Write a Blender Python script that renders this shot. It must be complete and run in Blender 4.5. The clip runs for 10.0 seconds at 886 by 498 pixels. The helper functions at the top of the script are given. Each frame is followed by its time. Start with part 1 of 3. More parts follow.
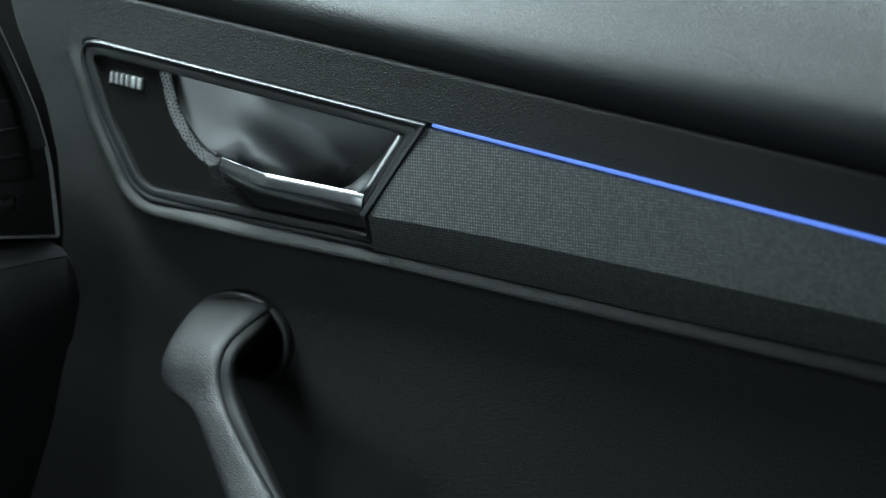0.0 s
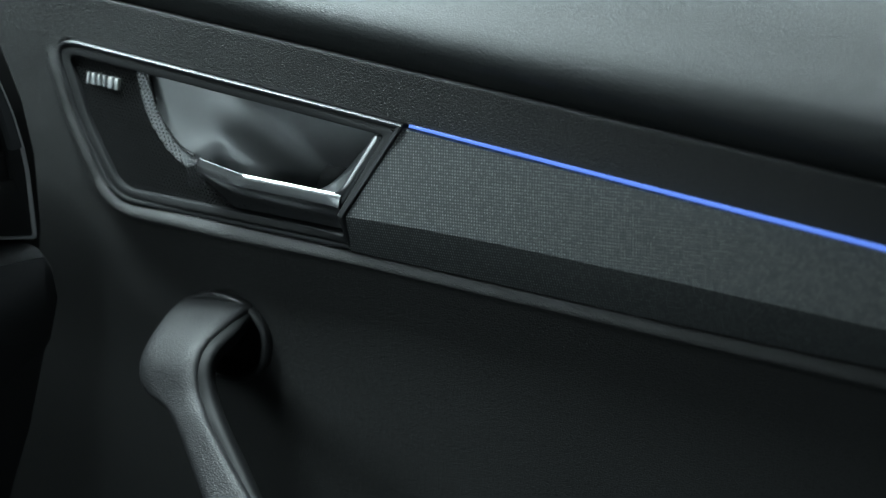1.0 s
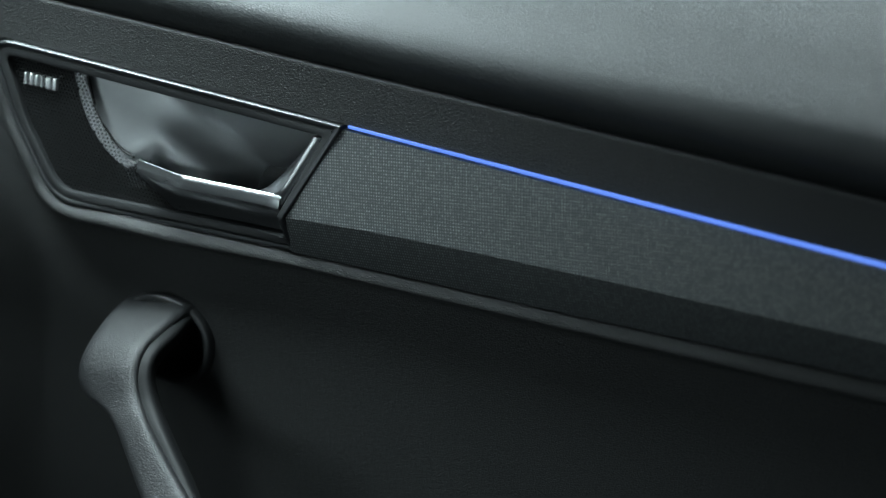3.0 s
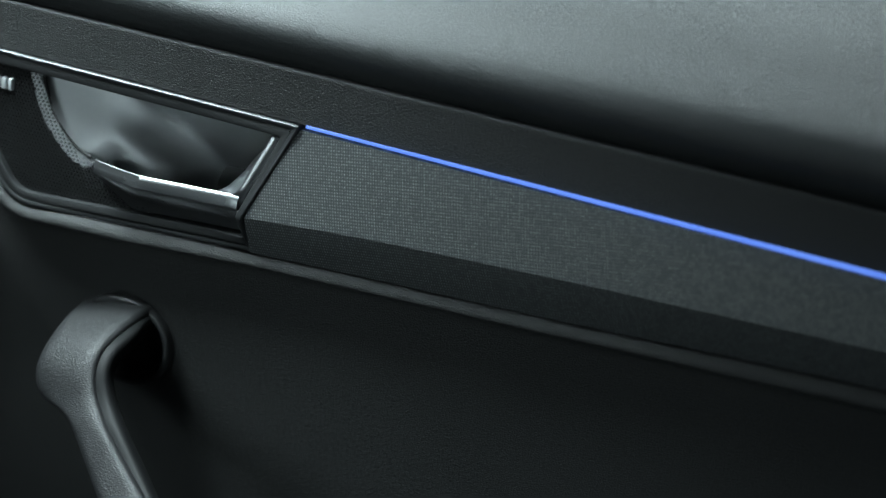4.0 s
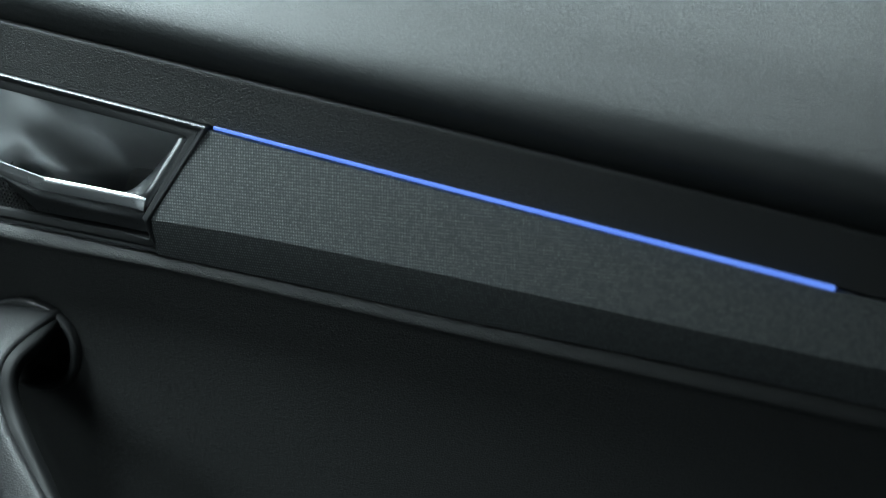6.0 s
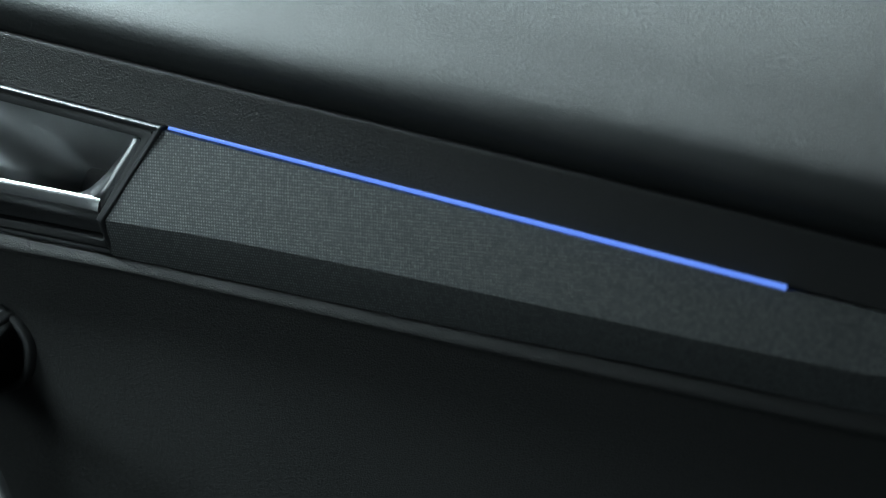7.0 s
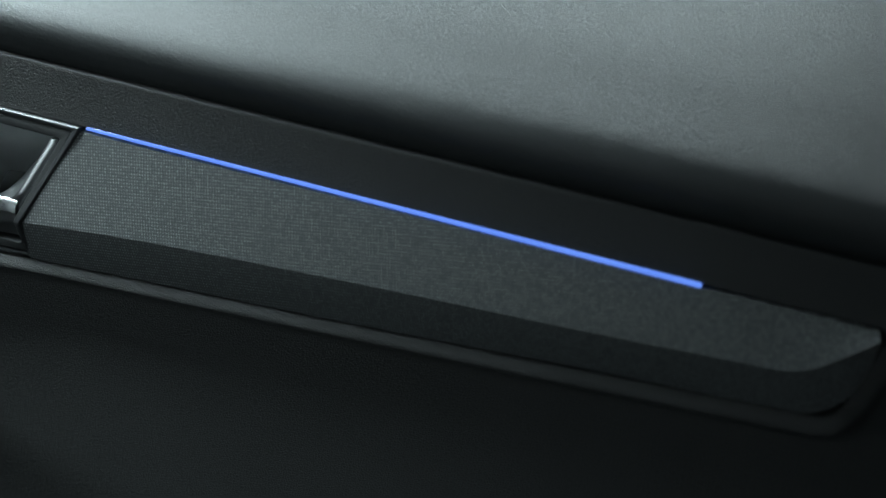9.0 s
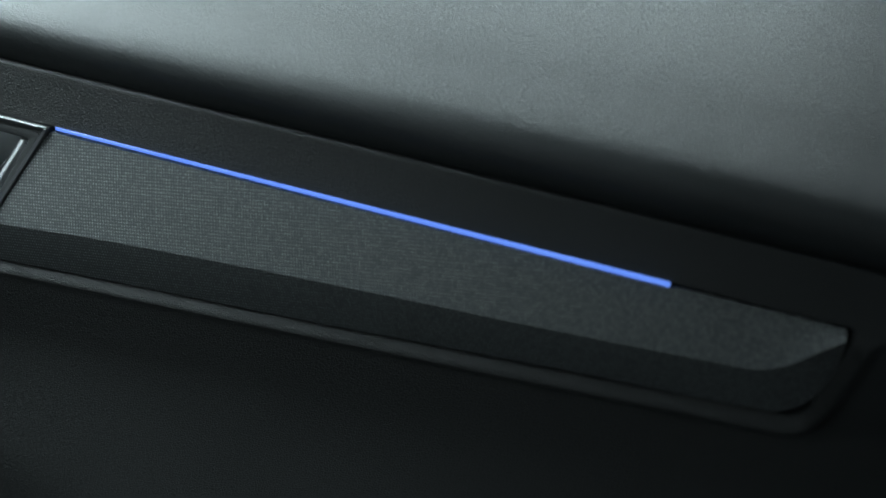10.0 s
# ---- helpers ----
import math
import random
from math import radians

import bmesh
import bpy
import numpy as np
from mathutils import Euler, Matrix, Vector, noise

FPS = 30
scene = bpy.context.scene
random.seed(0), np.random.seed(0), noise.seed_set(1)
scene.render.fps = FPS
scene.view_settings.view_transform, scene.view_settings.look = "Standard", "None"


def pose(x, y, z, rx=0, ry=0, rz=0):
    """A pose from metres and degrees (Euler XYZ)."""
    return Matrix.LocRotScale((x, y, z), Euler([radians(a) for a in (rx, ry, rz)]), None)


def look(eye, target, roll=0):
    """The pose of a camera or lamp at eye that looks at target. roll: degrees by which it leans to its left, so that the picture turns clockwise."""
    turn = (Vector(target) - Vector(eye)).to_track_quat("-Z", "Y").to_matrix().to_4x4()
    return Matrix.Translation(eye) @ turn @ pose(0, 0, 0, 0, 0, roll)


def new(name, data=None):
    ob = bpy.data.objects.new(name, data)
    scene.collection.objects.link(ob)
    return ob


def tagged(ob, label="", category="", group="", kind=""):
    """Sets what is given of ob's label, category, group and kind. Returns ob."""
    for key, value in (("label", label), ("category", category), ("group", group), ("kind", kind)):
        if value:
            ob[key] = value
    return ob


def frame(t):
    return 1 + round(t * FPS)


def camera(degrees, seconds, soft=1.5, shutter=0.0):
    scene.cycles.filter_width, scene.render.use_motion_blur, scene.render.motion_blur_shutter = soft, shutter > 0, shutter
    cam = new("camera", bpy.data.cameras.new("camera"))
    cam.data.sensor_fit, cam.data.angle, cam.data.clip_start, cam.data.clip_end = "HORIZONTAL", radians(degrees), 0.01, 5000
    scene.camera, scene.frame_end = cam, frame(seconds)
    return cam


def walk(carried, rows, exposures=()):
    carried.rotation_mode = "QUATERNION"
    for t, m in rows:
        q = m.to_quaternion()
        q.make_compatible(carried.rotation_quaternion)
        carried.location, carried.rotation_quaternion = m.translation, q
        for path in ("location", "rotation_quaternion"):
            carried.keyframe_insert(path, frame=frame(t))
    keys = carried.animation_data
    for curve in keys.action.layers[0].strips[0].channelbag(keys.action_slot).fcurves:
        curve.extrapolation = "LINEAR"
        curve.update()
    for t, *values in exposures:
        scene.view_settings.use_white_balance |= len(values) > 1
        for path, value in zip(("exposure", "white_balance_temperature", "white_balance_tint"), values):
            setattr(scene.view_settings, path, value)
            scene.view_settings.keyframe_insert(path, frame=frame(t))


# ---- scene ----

# The door is laid out in its own frame: u along the trim towards the rear of the car, v up the door face,
# w out of the door into the cabin, all in millimetres. DOOR sets that frame into the world.
DOOR = pose(0, 0, 0.95, -12, 4, 0)

# ---- camera ----
cam = camera(40.0, 10.0, soft=1.5)
cam.data.dof.use_dof = True
cam.data.dof.focus_distance = 0.603
cam.data.dof.aperture_fstop = 3.9
PATH = [
    (0.0, 0.23548, -0.52695, 0.13249, 71.1888, -8.4803, 25.3080),
    (0.5, 0.23765, -0.52540, 0.13408, 71.1109, -8.5170, 25.1379),
    (1.0, 0.23987, -0.52393, 0.13553, 71.0724, -8.5238, 24.7568),
    (1.5, 0.24214, -0.52254, 0.13683, 71.0497, -8.5534, 24.3664),
    (2.0, 0.24446, -0.52124, 0.13800, 71.0526, -8.6815, 23.9259),
    (2.5, 0.24684, -0.52001, 0.13902, 71.0638, -8.7321, 23.5127),
    (4.0, 0.25429, -0.51684, 0.14124, 71.2727, -9.1099, 21.5935),
    (4.5, 0.25688, -0.51595, 0.14169, 71.4194, -9.2942, 20.7579),
    (5.0, 0.25952, -0.51514, 0.14201, 71.5843, -9.4856, 19.9276),
    (5.5, 0.26221, -0.51441, 0.14218, 71.7518, -9.6952, 19.2061),
    (7.0, 0.27060, -0.51272, 0.14184, 72.3745, -10.2803, 16.9662),
    (7.5, 0.27351, -0.51232, 0.14144, 72.5936, -10.4245, 16.2957),
    (8.0, 0.27646, -0.51200, 0.14090, 72.8368, -10.5560, 15.6606),
    (8.5, 0.27947, -0.51177, 0.14022, 73.0860, -10.6953, 15.0401),
    (9.0, 0.28253, -0.51161, 0.13940, 73.3702, -10.8528, 14.3997),
    (9.5, 0.28565, -0.51154, 0.13843, 73.6478, -10.9711, 13.8277),
    (10.0, 0.28881, -0.51155, 0.13732, 73.8841, -11.0354, 13.5783),
]
walk(cam, [(r[0], DOOR @ pose(*r[1:])) for r in PATH])

# ---- light ----
world = bpy.data.worlds.new("world")
scene.world = world
world.use_nodes = True
wn, wl = world.node_tree.nodes, world.node_tree.links
sky = wn.new("ShaderNodeTexSky")
sky.sky_type, sky.sun_disc = "NISHITA", False
sky.sun_elevation, sky.sun_rotation = radians(50), radians(20)
wl.new(sky.outputs[0], wn["Background"].inputs[0])
wn["Background"].inputs[1].default_value = 0.05


def opening_lamp(name, eye, target, size_x, size_y, watts, colour, spread=180):
    """An area lamp in an opening of the cabin: daylight, or added fill."""
    data = bpy.data.lights.new(name, "AREA")
    data.shape, data.size, data.size_y = "RECTANGLE", size_x, size_y
    data.energy, data.color, data.spread = watts, colour, radians(spread)
    ob = new(name, data)
    ob.matrix_world = look(eye, target)
    return ob


COOL = (0.785, 0.965, 1.0)
opening_lamp("side_window_light", (-0.04, 0.48, 1.36), (-0.04, -0.2, 1.05), 0.90, 0.34, 6.8, COOL)
# Unseen overhead lamp, added to light pad, trim and chrome from above.
opening_lamp("added_overhead_light", (-0.46, 0.02, 1.555), (-0.32, -0.03, 0.9), 0.46, 0.46, 8.0, COOL, 84)
opening_lamp("windscreen_light", (-0.97, -0.70, 1.35), (0.0, -0.15, 0.98), 1.4, 0.36, 0.4, COOL)
# Unseen fill added from behind the camera to lift the door face.
opening_lamp("far_fill_light", (-0.14, -1.42, 1.34), (-0.30, 0.0, 0.88), 0.60, 0.34, 0.57, COOL, 70)
# Unseen rear lamp, added to brighten the dashboard end and the bowl.
opening_lamp("rear_fill_light", (0.95, 0.46, 1.34), (-0.2, -0.2, 0.9), 0.7, 0.32, 1.6, COOL)


# ---- materials ----
def material(name):
    m = bpy.data.materials.new(name)
    m.use_nodes = True
    nt = m.node_tree
    return m, nt.nodes, nt.links, nt.nodes["Principled BSDF"]


def ramp(nodes, links, source, stops):
    r = nodes.new("ShaderNodeValToRGB")
    els = r.color_ramp.elements
    while len(els) < len(stops):
        els.new(0.5)
    for e, (p, c) in zip(els, stops):
        e.position, e.color = p, (*c, 1)
    links.new(source, r.inputs[0])
    return r


def noise_tex(nodes, links, coords, scale, detail=4, rough=0.6):
    n = nodes.new("ShaderNodeTexNoise")
    n.inputs["Scale"].default_value, n.inputs["Detail"].default_value = scale, detail
    n.inputs["Roughness"].default_value = rough
    links.new(coords, n.inputs["Vector"])
    return n


def leather(name, low, high, roughness, cell=650.0, depth=0.0003, strength=0.6, stretch=(0.68, 1.0, 1.0)):
    """Soft-touch moulded skin with a pebbled grain."""
    m, n, l, b = material(name)
    co = n.new("ShaderNodeTexCoord").outputs["Object"]
    grain = n.new("ShaderNodeMapping")
    grain.inputs["Scale"].default_value = stretch
    l.new(co, grain.inputs[0])
    warp = noise_tex(n, l, co, 300, 2)
    mix = n.new("ShaderNodeMixRGB")
    mix.blend_type, mix.inputs[0].default_value = "LINEAR_LIGHT", 0.0003
    l.new(grain.outputs[0], mix.inputs[1]), l.new(warp.outputs["Color"], mix.inputs[2])
    v = n.new("ShaderNodeTexVoronoi")
    v.feature = "DISTANCE_TO_EDGE"
    v.inputs["Scale"].default_value = cell
    l.new(mix.outputs[0], v.inputs["Vector"])
    pebble = ramp(n, l, v.outputs["Distance"], [(0.0, (0, 0, 0)), (0.22, (0.75, 0.75, 0.75)), (0.6, (1, 1, 1))])
    fine = noise_tex(n, l, co, 2600, 2)
    add = n.new("ShaderNodeMath")
    add.operation = "MULTIPLY_ADD"
    add.inputs[1].default_value = 0.25
    l.new(fine.outputs[0], add.inputs[0]), l.new(pebble.outputs[0], add.inputs[2])
    bump = n.new("ShaderNodeBump")
    bump.inputs["Strength"].default_value, bump.inputs["Distance"].default_value = strength, depth
    l.new(add.outputs[0], bump.inputs["Height"]), l.new(bump.outputs[0], b.inputs["Normal"])
    wear = noise_tex(n, l, co, 14, 5)
    col = ramp(n, l, wear.outputs[0], [(0.3, low), (0.7, high)])
    l.new(col.outputs[0], b.inputs["Base Color"])
    rr = n.new("ShaderNodeMapRange")
    rr.inputs[3].default_value, rr.inputs[4].default_value = roughness - 0.05, roughness + 0.05
    l.new(wear.outputs[0], rr.inputs[0]), l.new(rr.outputs[0], b.inputs["Roughness"])
    b.inputs["IOR"].default_value = 1.5
    return m


def plain(name, colour, roughness, metal=0.0, fleck=0.1, scale=60.0, coat=0.0):
    """Moulded or plated surface with faint uneven gloss."""
    m, n, l, b = material(name)
    co = n.new("ShaderNodeTexCoord").outputs["Object"]
    t = noise_tex(n, l, co, scale, 5)
    low, high = [c * (1 - fleck) for c in colour], [min(1, c * (1 + fleck)) for c in colour]
    l.new(ramp(n, l, t.outputs[0], [(0.3, low), (0.7, high)]).outputs[0], b.inputs["Base Color"])
    fine = noise_tex(n, l, co, scale * 12, 3)
    rr = n.new("ShaderNodeMapRange")
    rr.inputs[3].default_value, rr.inputs[4].default_value = max(0.02, roughness * 0.85), roughness * 1.15
    l.new(fine.outputs[0], rr.inputs[0]), l.new(rr.outputs[0], b.inputs["Roughness"])
    b.inputs["Metallic"].default_value = metal
    b.inputs["Coat Weight"].default_value = coat
    return m


def fabric(name):
    """Dark woven cloth with rows of short light threads."""
    m, n, l, b = material(name)
    co = n.new("ShaderNodeTexCoord").outputs["Object"]
    turn = n.new("ShaderNodeMapping")
    turn.inputs["Rotation"].default_value = (0, radians(9), 0)
    l.new(co, turn.inputs[0])
    sep = n.new("ShaderNodeSeparateXYZ")
    l.new(turn.outputs[0], sep.inputs[0])

    def math_node(op, a, b2=None):
        q = n.new("ShaderNodeMath")
        q.operation = op
        for i, s in enumerate((a, b2)):
            if s is None:
                continue
            if isinstance(s, (int, float)):
                q.inputs[i].default_value = s
            else:
                l.new(s, q.inputs[i])
        return q.outputs[0]

    row = math_node("MULTIPLY", sep.outputs[2], 1 / 0.00150)
    odd = math_node("MULTIPLY", math_node("FLOOR", row), 0.13)
    along = math_node("ADD", math_node("MULTIPLY", sep.outputs[0], 1 / 0.00135), odd)
    sx = math_node("SINE", math_node("MULTIPLY", along, 2 * math.pi))
    sz = math_node("SINE", math_node("MULTIPLY", math_node("FRACT", row), math.pi))
    dot = math_node("MULTIPLY", math_node("MAXIMUM", math_node("MULTIPLY", math_node("ADD", sx, 0.5), 0.67), 0.0), math_node("POWER", sz, 2.0))
    cell = n.new("ShaderNodeTexWhiteNoise")
    cell.noise_dimensions = "2D"
    comb = n.new("ShaderNodeCombineXYZ")
    l.new(math_node("FLOOR", along), comb.inputs[0]), l.new(math_node("FLOOR", row), comb.inputs[1])
    l.new(comb.outputs[0], cell.inputs["Vector"])
    vary = math_node("MULTIPLY", dot, math_node("ADD", math_node("MULTIPLY", cell.outputs[0], 0.8), 0.4))
    col = ramp(n, l, vary, [(0.12, (0.060, 0.064, 0.065)), (0.88, (0.25, 0.266, 0.27))])
    l.new(col.outputs[0], b.inputs["Base Color"])
    fuzz = noise_tex(n, l, co, 3000, 3)
    height = math_node("ADD", dot, math_node("MULTIPLY", fuzz.outputs[0], 0.5))
    bump = n.new("ShaderNodeBump")
    bump.inputs["Strength"].default_value, bump.inputs["Distance"].default_value = 0.5, 0.0003
    l.new(height, bump.inputs["Height"]), l.new(bump.outputs[0], b.inputs["Normal"])
    b.inputs["Roughness"].default_value = 0.75
    b.inputs["Sheen Weight"].default_value = 0.15
    return m


PAD_SKIN = leather("pad_skin", (0.040, 0.043, 0.044), (0.050, 0.053, 0.054), 0.46, 900, 0.0003, 0.5, (0.55, 1.5, 1.2))
DOOR_SKIN = leather("door_skin", (0.028, 0.029, 0.029), (0.035, 0.036, 0.036), 0.53, 860, 0.0004, 0.58)
GRIP_SKIN = leather("grip_skin", (0.017, 0.0175, 0.0185), (0.023, 0.0235, 0.025), 0.46, 900, 0.0003, 0.55)
DASH_SKIN = leather("dash_skin", (0.040, 0.041, 0.044), (0.050, 0.051, 0.055), 0.45, 1050, 0.0004, 0.5)
CLOTH = fabric("woven_cloth")
GLOSS_BLACK = plain("gloss_black", (0.040, 0.041, 0.042), 0.33, 0, 0.1, 40)
SATIN_BLACK = plain("satin_black", (0.014, 0.0145, 0.015), 0.5, 0, 0.15, 50)
# Light on the vent frame's upper face, put into a paler grey.
VENT_LIT = plain("vent_lit", (0.060, 0.063, 0.067), 0.36, 0, 0.12, 50)
SHELL_BLACK = plain("shell_black", (0.010, 0.0105, 0.011), 0.6, 0, 0.15, 50)
SHELL_BLACK.node_tree.nodes["Principled BSDF"].inputs["IOR"].default_value = 1.3
BADGE = plain("badge_chrome", (0.72, 0.74, 0.75), 0.34, 0.35, 0.05, 80)
SATIN_SILVER = plain("satin_silver", (0.66, 0.67, 0.68), 0.36, 0.4, 0.05, 80)
MATT_BLACK = plain("matt_black", (0.012, 0.012, 0.012), 0.6, 0, 0.2, 50)
CHROME = plain("satin_chrome", (0.44, 0.45, 0.46), 0.29, 1.0, 0.012, 60)
DARK_CHROME = plain("dark_chrome", (0.12, 0.123, 0.127), 0.46, 1.0, 0.02, 60)
BOWL_GREY = plain("bowl_metallic", (0.33, 0.338, 0.343), 0.44, 0.95, 0.06, 30)
GRILLE_METAL = plain("grille_metal", (0.048, 0.049, 0.050), 0.36, 0.5, 0.1, 90)
# Lit copy of the grille metal, paler for the bend that catches light.
GRILLE_LIT = plain("grille_metal_lit", (0.34, 0.345, 0.35), 0.40, 0.5, 0.1, 90)
CABIN_GREY = leather("cabin_lining", (0.085, 0.086, 0.090), (0.115, 0.116, 0.120), 0.7, 700, 0.0003, 0.3)
CARPET = leather("carpet", (0.040, 0.040, 0.042), (0.060, 0.060, 0.062), 0.85, 300, 0.001, 0.8)
HEADLINER = leather("headliner", (0.10, 0.10, 0.10), (0.13, 0.13, 0.13), 0.9, 900, 0.0002, 0.3)

GLOW, gn, gl, gb = material("blue_light_guide")
gb.inputs["Base Color"].default_value = (0.05, 0.1, 0.4, 1)
gb.inputs["Roughness"].default_value = 0.3
gco = gn.new("ShaderNodeTexCoord").outputs["Object"]
gvar = noise_tex(gn, gl, gco, 9, 2)
gcol = ramp(gn, gl, gvar.outputs[0], [(0.3, (0.10, 0.225, 0.84)), (0.7, (0.16, 0.325, 0.98))])
gl.new(gcol.outputs[0], gb.inputs["Emission Color"])
gb.inputs["Emission Strength"].default_value = 1.0


# ---- building helpers ----
def P(u, v, w):
    return Vector((u / 1000, -w / 1000, v / 1000))


def thing(name, base, label, category, kind="", group=""):
    ob = new(name)
    ob.empty_display_size = 0.02
    ob.matrix_world = DOOR @ Matrix.Translation(P(*base))
    ob["base"] = [*P(*base)]
    return tagged(ob, label, category, group, kind)


def world_thing(name, base, label, category, kind=""):
    ob = new(name)
    ob.matrix_world = Matrix.Translation(base)
    ob["base"] = [*base]
    return tagged(ob, label, category, "", kind)


def part(name, verts, faces, mat, parent, label="", smooth=40, kind=""):
    """One mesh under a thing or part; verts are in the frame of the thing's design."""
    top = parent
    while top.parent:
        top = top.parent
    base = Vector(top["base"])
    me = bpy.data.meshes.new(name)
    me.from_pydata([Vector(v) - base for v in verts], [], faces)
    me.validate()
    bm = bmesh.new()
    bm.from_mesh(me)
    bmesh.ops.recalc_face_normals(bm, faces=bm.faces[:]) if kind != "sheet" and len(bm.faces) < 60000 else None
    bm.to_mesh(me)
    bm.free()
    if smooth:
        me.shade_smooth()
        me.set_sharp_from_angle(angle=radians(smooth))
    me.materials.append(mat)
    ob = new(name, me)
    ob.parent = parent
    if label:
        ob["label"] = label
    if kind == "stuff":
        ob["kind"] = kind
    return ob


def rounded(corners, n_arc=6, n_side=8):
    """A closed outline from (x, y, radius) corners; every corner and side gets the same number of points."""
    out, count = [], len(corners)
    arcs = []
    for i in range(count):
        a, b, c = (Vector(corners[(i + k) % count][:2]) for k in (-1, 0, 1))
        d1, d2 = (a - b).normalized(), (c - b).normalized()
        half = math.acos(max(-1, min(1, d1.dot(d2)))) / 2
        cut = min(corners[i][2] / math.tan(half), (a - b).length * 0.45, (c - b).length * 0.45)
        p, q = b + d1 * cut, b + d2 * cut
        arcs.append([(1 - t) ** 2 * p + 2 * t * (1 - t) * b + t * t * q for t in (k / n_arc for k in range(n_arc + 1))])
    for i in range(count):
        out += arcs[i]
        p, q = arcs[i][-1], arcs[(i + 1) % count][0]
        out += [p.lerp(q, k / n_side) for k in range(1, n_side)]
    return out


def inset(loop, d):
    """The loop moved inwards by d (outwards if negative)."""
    n = len(loop)
    area = sum(loop[i].x * loop[(i + 1) % n].y - loop[(i + 1) % n].x * loop[i].y for i in range(n))
    s = 1 if area > 0 else -1
    out = []
    for i in range(n):
        t = (loop[(i + 1) % n] - loop[i - 1])
        t = t.normalized() if t.length > 1e-9 else Vector((1, 0))
        out.append(loop[i] + Vector((-t.y, t.x)) * d * s)
    return out


def loft(loops, closed=True, caps=(False, False), ring=False):
    """Verts and faces of a skin through loops of points with equal counts."""
    n = len(loops[0])
    verts = [p for lp in loops for p in lp]
    faces = []
    for j in range(len(loops) - (0 if ring else 1)):
        a, b = j * n, ((j + 1) % len(loops)) * n
        for i in range(n if closed else n - 1):
            k = (i + 1) % n
            faces.append((a + i, a + k, b + k, b + i))
    if caps[0]:
        faces.append(tuple(range(n - 1, -1, -1)))
    if caps[1]:
        faces.append(tuple(range((len(loops) - 1) * n, len(loops) * n)))
    return verts, faces


def plate(loop, w0, w1, bevel):
    """A solid plate between two depths with a rounded upper edge."""
    loops = [[P(*p, w0) for p in loop], [P(*p, w1 - bevel) for p in loop]]
    for a in (30, 60, 90):
        r = radians(a)
        loops.append([P(*p, w1 - bevel + bevel * math.sin(r)) for p in inset(loop, bevel * (1 - math.cos(r)))])
    return loft(loops, caps=(True, True))


def curve(points, n):
    """n points along a smooth curve through the given ones, evenly in length."""
    pts = [Vector(p) for p in points]
    dense = []
    for i in range(len(pts) - 1):
        p0, p1, p2, p3 = pts[max(i - 1, 0)], pts[i], pts[i + 1], pts[min(i + 2, len(pts) - 1)]
        for k in range(16):
            t = k / 16
            dense.append(0.5 * (2 * p1 + (p2 - p0) * t + (2 * p0 - 5 * p1 + 4 * p2 - p3) * t * t + (3 * p1 - p0 - 3 * p2 + p3) * t ** 3))
    dense.append(pts[-1])
    run = [0.0]
    for a, b in zip(dense, dense[1:]):
        run.append(run[-1] + (b - a).length)
    out, j = [], 0
    for k in range(n):
        s = run[-1] * k / (n - 1)
        while j < len(run) - 2 and run[j + 1] < s:
            j += 1
        f = (s - run[j]) / max(run[j + 1] - run[j], 1e-9)
        out.append(dense[j].lerp(dense[j + 1], min(f, 1)))
    return out


def box(lo, hi):
    (a, b, c), (d, e, f) = lo, hi
    v = [Vector(p) for p in ((a, b, c), (d, b, c), (d, e, c), (a, e, c), (a, b, f), (d, b, f), (d, e, f), (a, e, f))]
    return v, [(0, 3, 2, 1), (4, 5, 6, 7), (0, 1, 5, 4), (1, 2, 6, 5), (2, 3, 7, 6), (3, 0, 4, 7)]


def merge(*pieces):
    verts, faces = [], []
    for v, f in pieces:
        o = len(verts)
        verts += v
        faces += [tuple(i + o for i in q) for q in f]
    return verts, faces


def smoothstep(a, b, x):
    t = np.clip((x - a) / (b - a), 0, 1)
    return t * t * (3 - 2 * t)


# ---- outlines on the door ----
BEZEL_OUT = rounded([(-218.0, 0.4, 12), (0.3, 0.4, 1.2), (-21.2, -50.5, 4), (-17.6, -69.7, 2), (-168.0, -81.8, 28), (-196.5, -42.0, 80)])
BEZEL_IN = rounded([(-204.5, -7.6, 4), (-9.5, -7.4, 1.2), (-25.4, -50.6, 3), (-22.5, -61.8, 1.5), (-164.0, -73.9, 18), (-187.5, -42.0, 80)])
RECESS = rounded([(-218.0, 0.8, 12), (374.0, 0.8, 5), (363.0, -42.8, 14), (143.0, -60.0, 300), (-19.0, -71.0, 100), (-168.0, -82.0, 28), (-196.5, -42.0, 80)], 20, 8)


